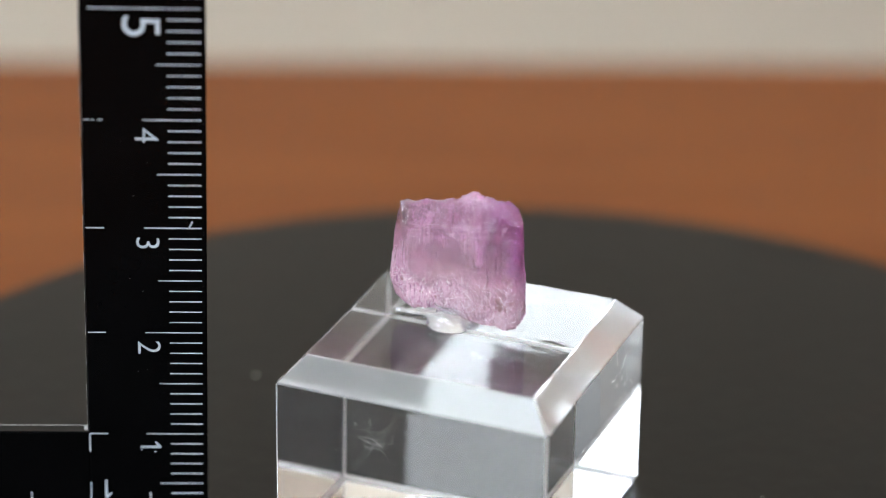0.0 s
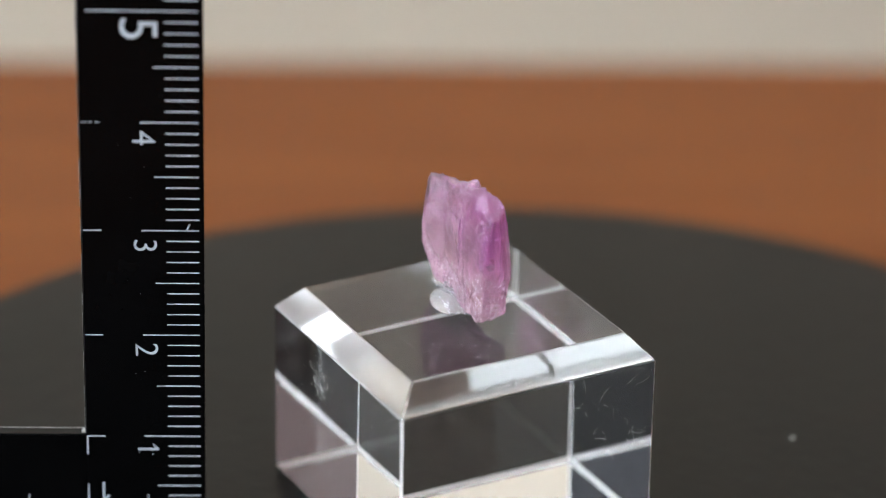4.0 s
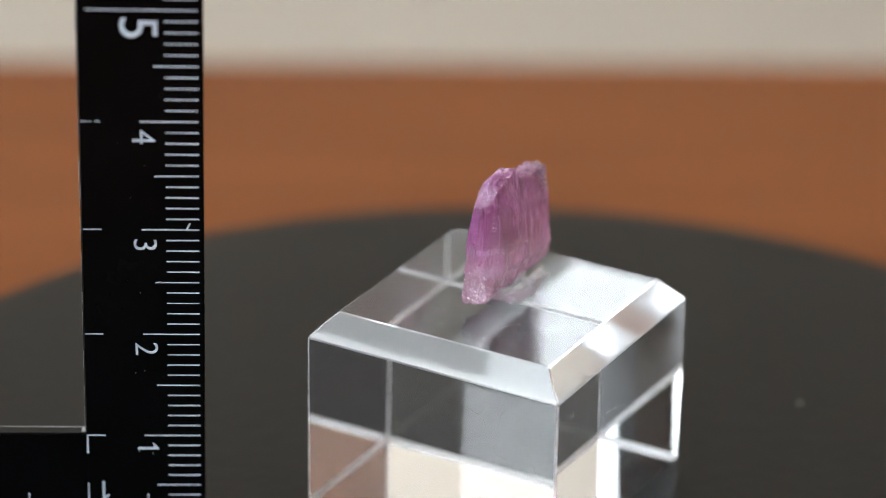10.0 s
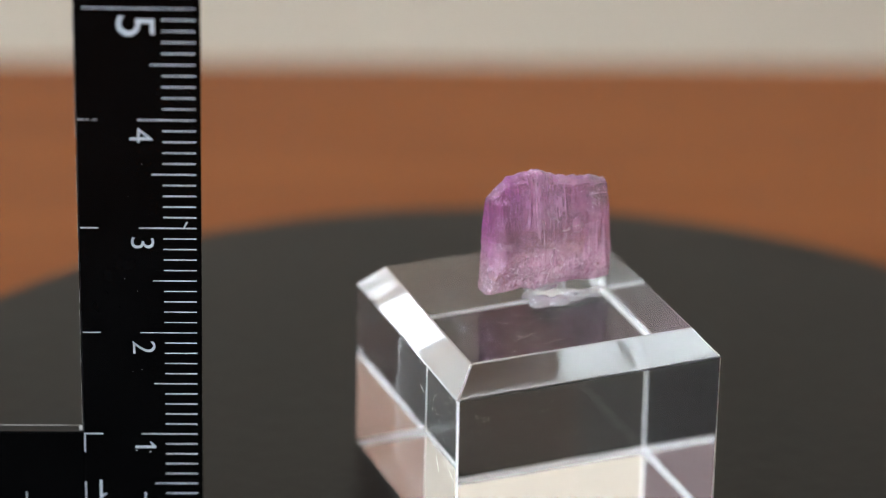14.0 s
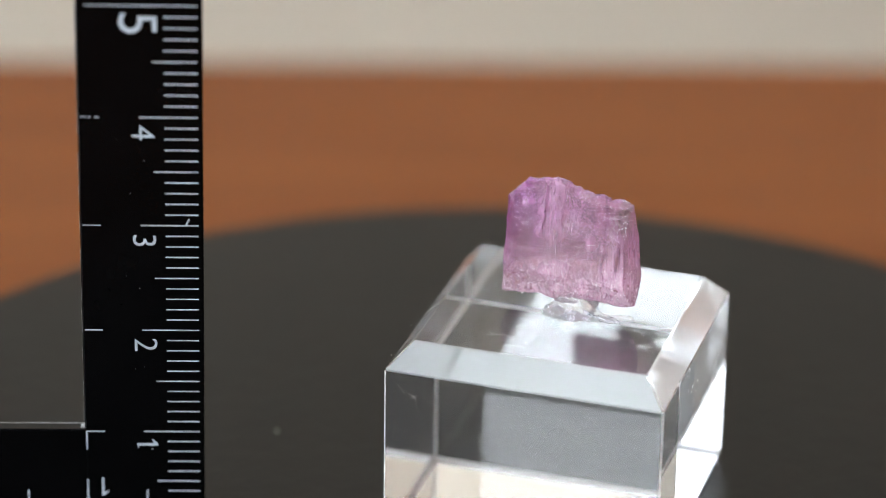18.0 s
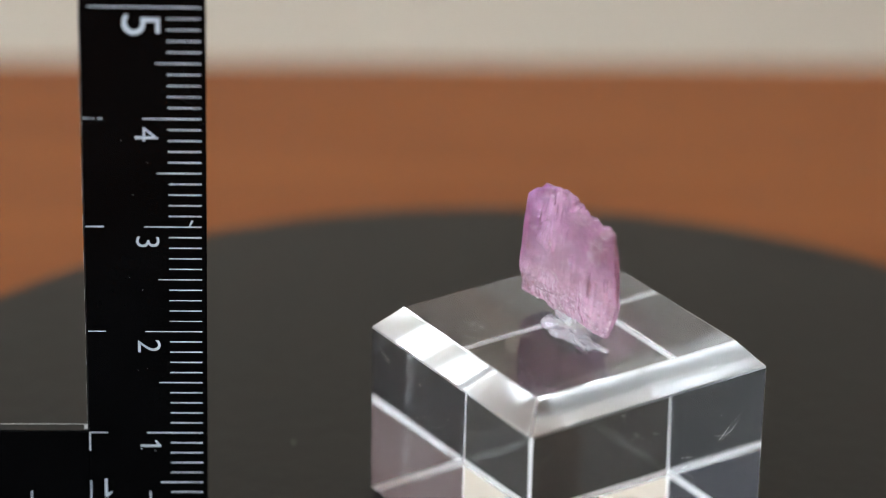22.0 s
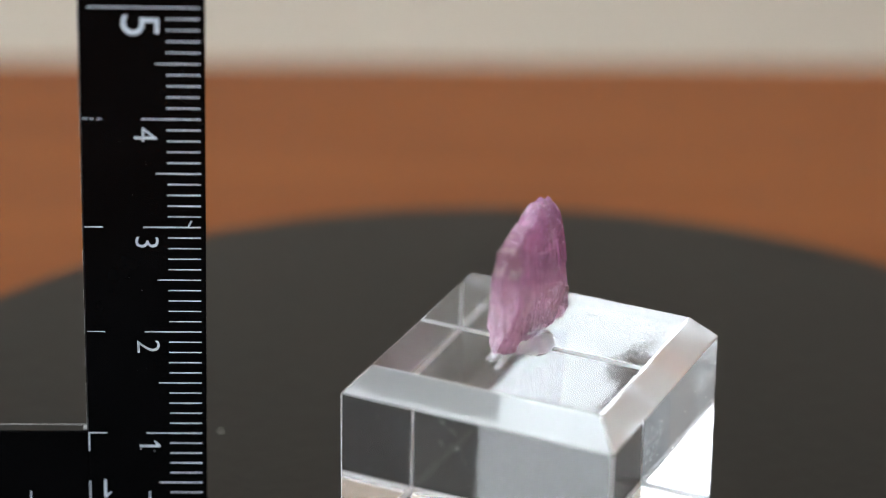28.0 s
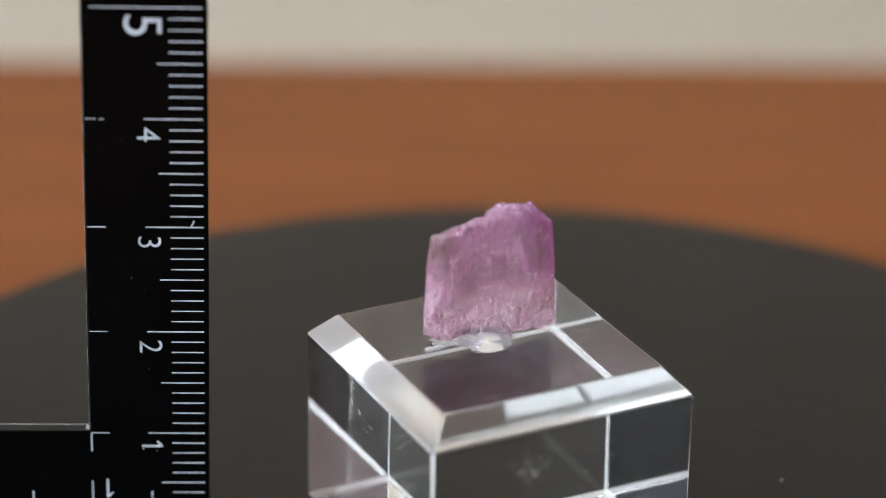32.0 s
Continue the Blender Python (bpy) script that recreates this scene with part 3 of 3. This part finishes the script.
# a clear drop on one side, flat lobes on the other, and a drawn-out tail with crumbs
for lump in ((-0.115, 0.12, 0.105, 0.185, 0.155, 9.0), (0.165, -0.03, 0.085, 0.10, 0.085, 3.0), (0.195, 0.14, 0.075, 0.11, 0.060, 5.0), (0.175, 0.30, 0.045, 0.11, 0.045, 6.0),
             (0.150, 0.46, 0.030, 0.10, 0.035, 7.0), (0.09, 0.40, 0.05, 0.06, 0.030, 1.0), (0.07, 0.52, 0.04, 0.07, 0.028, 2.0), (0.06, 0.62, 0.035, 0.05, 0.035, 8.0), (0.06, 0.32, 0.05, 0.07, 0.035, 4.0)):
    blob(*lump, gel_bm, 0.35 if lump[0] < -0.1 else 1.0)
for strand, r in (([(0.10, 0.14, 0.06), (0.15, 0.24, 0.058), (0.18, 0.32, 0.046), (0.185, 0.40, 0.034), (0.19, 0.48, 0.024), (0.20, 0.57, 0.020)], 0.00022),
                  ([(0.15, 0.18, 0.03), (0.17, 0.28, 0.025), (0.15, 0.36, 0.030), (0.13, 0.44, 0.032), (0.13, 0.53, 0.022)], 0.00018)):
    thread([Vector(p) * CM for p in strand], r, gel_bm, 10)
gel = tagged(part("mounting_gel", gel_bm, GEL, None, smooth=True), "clear lump of soft mounting gel under the crystal", "mounting gel")
fused = gel.modifiers.new("fused", "REMESH")
fused.mode, fused.voxel_size, fused.use_smooth_shade = "VOXEL", 0.00005, True
evened = gel.modifiers.new("evened", "SMOOTH")
evened.iterations = 9

# ---- ruler ----
ruler = tagged(new("set_square_ruler"), "black plastic right-angled ruler with white millimetre marks", "ruler")
RW, RT = 1.038 * CM, 0.12 * CM
stem = box(-RW, 0, 0, RT, 0, 8.4 * CM, 0.0001)
part("blade", stem, BLACK, ruler)
part("polished_edge", box(-6.0 * CM, -RW, 0.00005, RT - 0.00005, 0.772 * CM, 0.776 * CM), EDGE, ruler, "shiny cut top edge")
part("polished_edge", box(-RW - 0.0001, -RW - 0.00002, 0.00005, RT - 0.00005, 0.776 * CM, 8.4 * CM), EDGE, ruler, "shiny cut side edge")
# highlights built as pale strips: arm's far edge and inner corner
part("worn_glint", box(-6.0 * CM, -RW - 0.0001, RT - 0.00010, RT - 0.00002, 0.7755 * CM, 0.7775 * CM), WORN_GLINT, ruler, "thin pale line painted as the glint of the arm's top edge")
part("worn_glint", box(-RW - 0.00045, -RW - 0.00002, 0.0002, RT - 0.0003, 0.776 * CM, 0.786 * CM, 0.00003), WORN_GLINT, ruler, "small pale fillet painted as a glint in the ruler's inner corner")
# the blade's pale edge line: wear, with its shine in the same colour
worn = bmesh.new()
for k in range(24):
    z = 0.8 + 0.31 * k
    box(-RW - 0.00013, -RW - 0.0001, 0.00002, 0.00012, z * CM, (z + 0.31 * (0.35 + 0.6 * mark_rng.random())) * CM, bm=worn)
part("worn_glint", worn, WORN_GLINT, ruler, "broken pale line for wear and shine along the blade's edge")["kind"] = "stuff"
part("arm", box(-6.0 * CM, -RW, 0, RT, 0, 0.770 * CM, 0.0001), BLACK, ruler)
ZERO = -0.243 * CM
MARGIN = 0.042 * CM


def mark(name, x0, x1, z, wide, mesh_cache={}):
    key = (round(x1 - x0, 6), round(wide, 6))
    if key not in mesh_cache:
        mesh_cache[key] = mesh_of("tick_mark", box(0, key[0], -0.00003, 0.0001, -wide / 2, wide / 2), INK)
    ob = new(name, mesh_cache[key])
    ob.parent, ob.location = ruler, (x0, 0, z)
    return ob


for i in range(4, 84):
    long = 0.49 if i % 10 == 0 else 0.375 if i % 5 == 0 else 0.28
    if i % 50 == 0:
        long = 0.93
    mark("tick_mark", -MARGIN - long * CM, -MARGIN, ZERO + i * 0.1 * CM, 0.00011)
for i in (1, 2, 3, 6, 7, 8):
    mark("tick_mark", -RW + 0.01 * CM, -RW + 0.165 * CM, ZERO + i * CM, 0.00011)
# the mark at four is partly rubbed off
for a, b in ((0.01, 0.06), (0.075, 0.10), (0.13, 0.17)):
    mark("tick_mark", -RW + a * CM, -RW + b * CM, ZERO + 4 * CM, 0.00009)


def lettering(text, size, m):
    """Flat raised writing, turned into a mesh."""
    cu = bpy.data.curves.new("digit", "FONT")
    cu.body, cu.size, cu.extrude, cu.offset, cu.align_x = text, size, 0.00003, -0.00001 if text == "5" else -0.000028, "LEFT"
    tmp = bpy.data.objects.new("digit", cu)
    me = bpy.data.meshes.new_from_object(tmp)
    bpy.data.objects.remove(tmp)
    me.materials.clear()
    me.materials.append(INK)
    ob = new("digit", me)
    ob.parent = ruler
    ob.matrix_local = m
    return ob


# the arm's own scale, read from the other side
for x, z0, z1 in ((0, 0.575, 0.757), (0, 0.01, 0.27), (-0.525, 0.01, 0.165), (0.525, 0.01, 0.165), (-1.05, 0.01, 0.27), (-1.575, 0.01, 0.165)):
    m = part("tick_mark", box(-0.00007, 0.00007, -0.00003, 0.0001, z0 * CM, z1 * CM), INK, ruler)
    m.location.x = -RW + x * CM + 0.00007


def figure_one(size, m):
    """The digit one: an upright stroke with a slanting flag."""
    bm = bmesh.new()
    w = size * 0.085
    box(-w / 2, w / 2, 0, size * 0.7, -0.00003, 0.00003, bm=bm)
    flag = [(-w * 0.5, size * 0.7), (-w * 0.5, size * 0.57), (-size * 0.2, size * 0.49), (-size * 0.2, size * 0.54)]
    low = [bm.verts.new((x, y, -0.00003)) for x, y in flag]
    top = [bm.verts.new((x, y, 0.00003)) for x, y in flag]
    bm.faces.new(low[::-1])
    bm.faces.new(top)
    for i in range(4):
        bm.faces.new((low[i], low[(i + 1) % 4], top[(i + 1) % 4], top[i]))
    bmesh.ops.recalc_face_normals(bm, faces=bm.faces)
    ob = part("digit", bm, INK, ruler)
    ob.matrix_local = m
    return ob


# digits lie on their side: their tops point to the scale's edge
figure_one(0.26 * CM, pose(-0.590 * CM, -0.00002, ZERO + 0.870 * CM, 90, 0, 0) @ pose(0, 0, 0, 0, 0, -90))
for d in range(2, 8):
    size = (0.46 if d == 5 else 0.29) * CM
    lift = 0.045 if d == 5 else 0.07
    left = -0.690 if d == 5 else -0.600
    lettering(str(d), size, pose(left * CM, -0.00002, ZERO + (d - lift) * CM, 90, 0, 0) @ pose(0, 0, 0, 0, 0, -90))


figure_one(0.26 * CM, pose(-RW + 0.14 * CM, -0.00002, 0.29 * CM, 90, 0, 0) @ pose(0, 0, 0, 0, 0, 180))
# nicks and dust on the blade
for x, z, a, b in ((-0.135, 2.83, 0.014, 0.07), (-0.62, 3.1, 0.006, 0.006), (-0.5, 3.4, 0.006, 0.005), (-0.55, 2.2, 0.008, 0.007), (-0.66, 2.32, 0.006, 0.005), (-0.72, 3.6, 0.005, 0.006), (-0.60, 1.42, 0.006, 0.006), (-0.52, 1.44, 0.007, 0.005), (-0.46, 0.62, 0.01, 0.012), (-0.58, 0.64, 0.012, 0.01)):
    n = part("nick", box(-a * CM / 2, a * CM / 2, -0.00003, 0.00005, -b * CM / 2, b * CM / 2, 0.00002, segments=1), INK, ruler)
    n.matrix_local = pose(x * CM, 0, ZERO + (z + 0.2) * CM, 0, 25, 0)

# ---- motion of the turntable and of what stands on it ----
SPEED, TURN, CX, CY = -9.7187, 64.6798, -0.4489 * CM, -0.1534 * CM
DRIFT = ((0, 0.9), (1, 0.3), (3, 0.08), (5.5, -0.5), (7, -0.25), (10, 0.05), (12, 0.5), (14.5, 0.2), (17, 0.12), (18, 0.16), (19, 0.32), (21, 0.2), (24, -0.7), (25.5, -0.45), (28, 0.05), (30, 0.05), (32, 0.3))


def angle(t):
    return SPEED * t + float(np.interp(t, [a for a, b in DRIFT], [b for a, b in DRIFT]))


def motions():
    times = [float(t) for t in range(33)]
    walk(platter, [(t, pose(0, 0, 0, 0, 0, angle(t))) for t in times])
    seat = pose(CX, CY, 0, 0, 0, TURN)
    walk(cube, [(t, pose(0, 0, 0, 0, 0, angle(t)) @ seat) for t in times])
    top = seat @ pose(0, 0, HI + 0.00004, 0, 0, 0)
    for thing in (crystal, gel):
        walk(thing, [(t, pose(0, 0, 0, 0, 0, angle(t)) @ top) for t in times])
    # the ruler is nudged a little by the moving platter: centimetres right and up
    nudge = ((0, -0.003, -0.008), (1, -0.012, -0.016), (2, -0.015, -0.016), (3, -0.019, -0.025), (3.5, -0.025, -0.031), (5.5, -0.022, -0.031), (6, -0.018, -0.029),
             (7, -0.018, -0.023), (8, -0.018, -0.023), (9, -0.025, -0.023), (10, -0.025, -0.023), (11, -0.025, -0.016), (12, -0.027, -0.015), (13, -0.034, -0.013),
             (13.5, -0.04, -0.015), (14, -0.048, -0.008), (14.5, -0.048, -0.008), (16.5, -0.052, 0.011), (17, -0.044, 0.01), (17.5, -0.037, 0.016),
             (18, -0.03, 0.016), (19, -0.037, 0.02), (20, -0.022, 0.016), (20.5, -0.015, 0.008), (21, -0.01, 0.008), (22, -0.003, 0.003), (23, -0.007, -0),
             (25, -0.01, -0), (28, -0.01, -0), (29.5, -0.007, -0.003), (30, 0, -0), (31, 0, -0), (32, 0.012, -0))
    walk(ruler, [(t, pose((-2.697 + dx) * CM, -0.061 * CM, 0.00046 + dz * CM, 1.0, 0.85, 0)) for t, dx, dz in nudge])


motions()
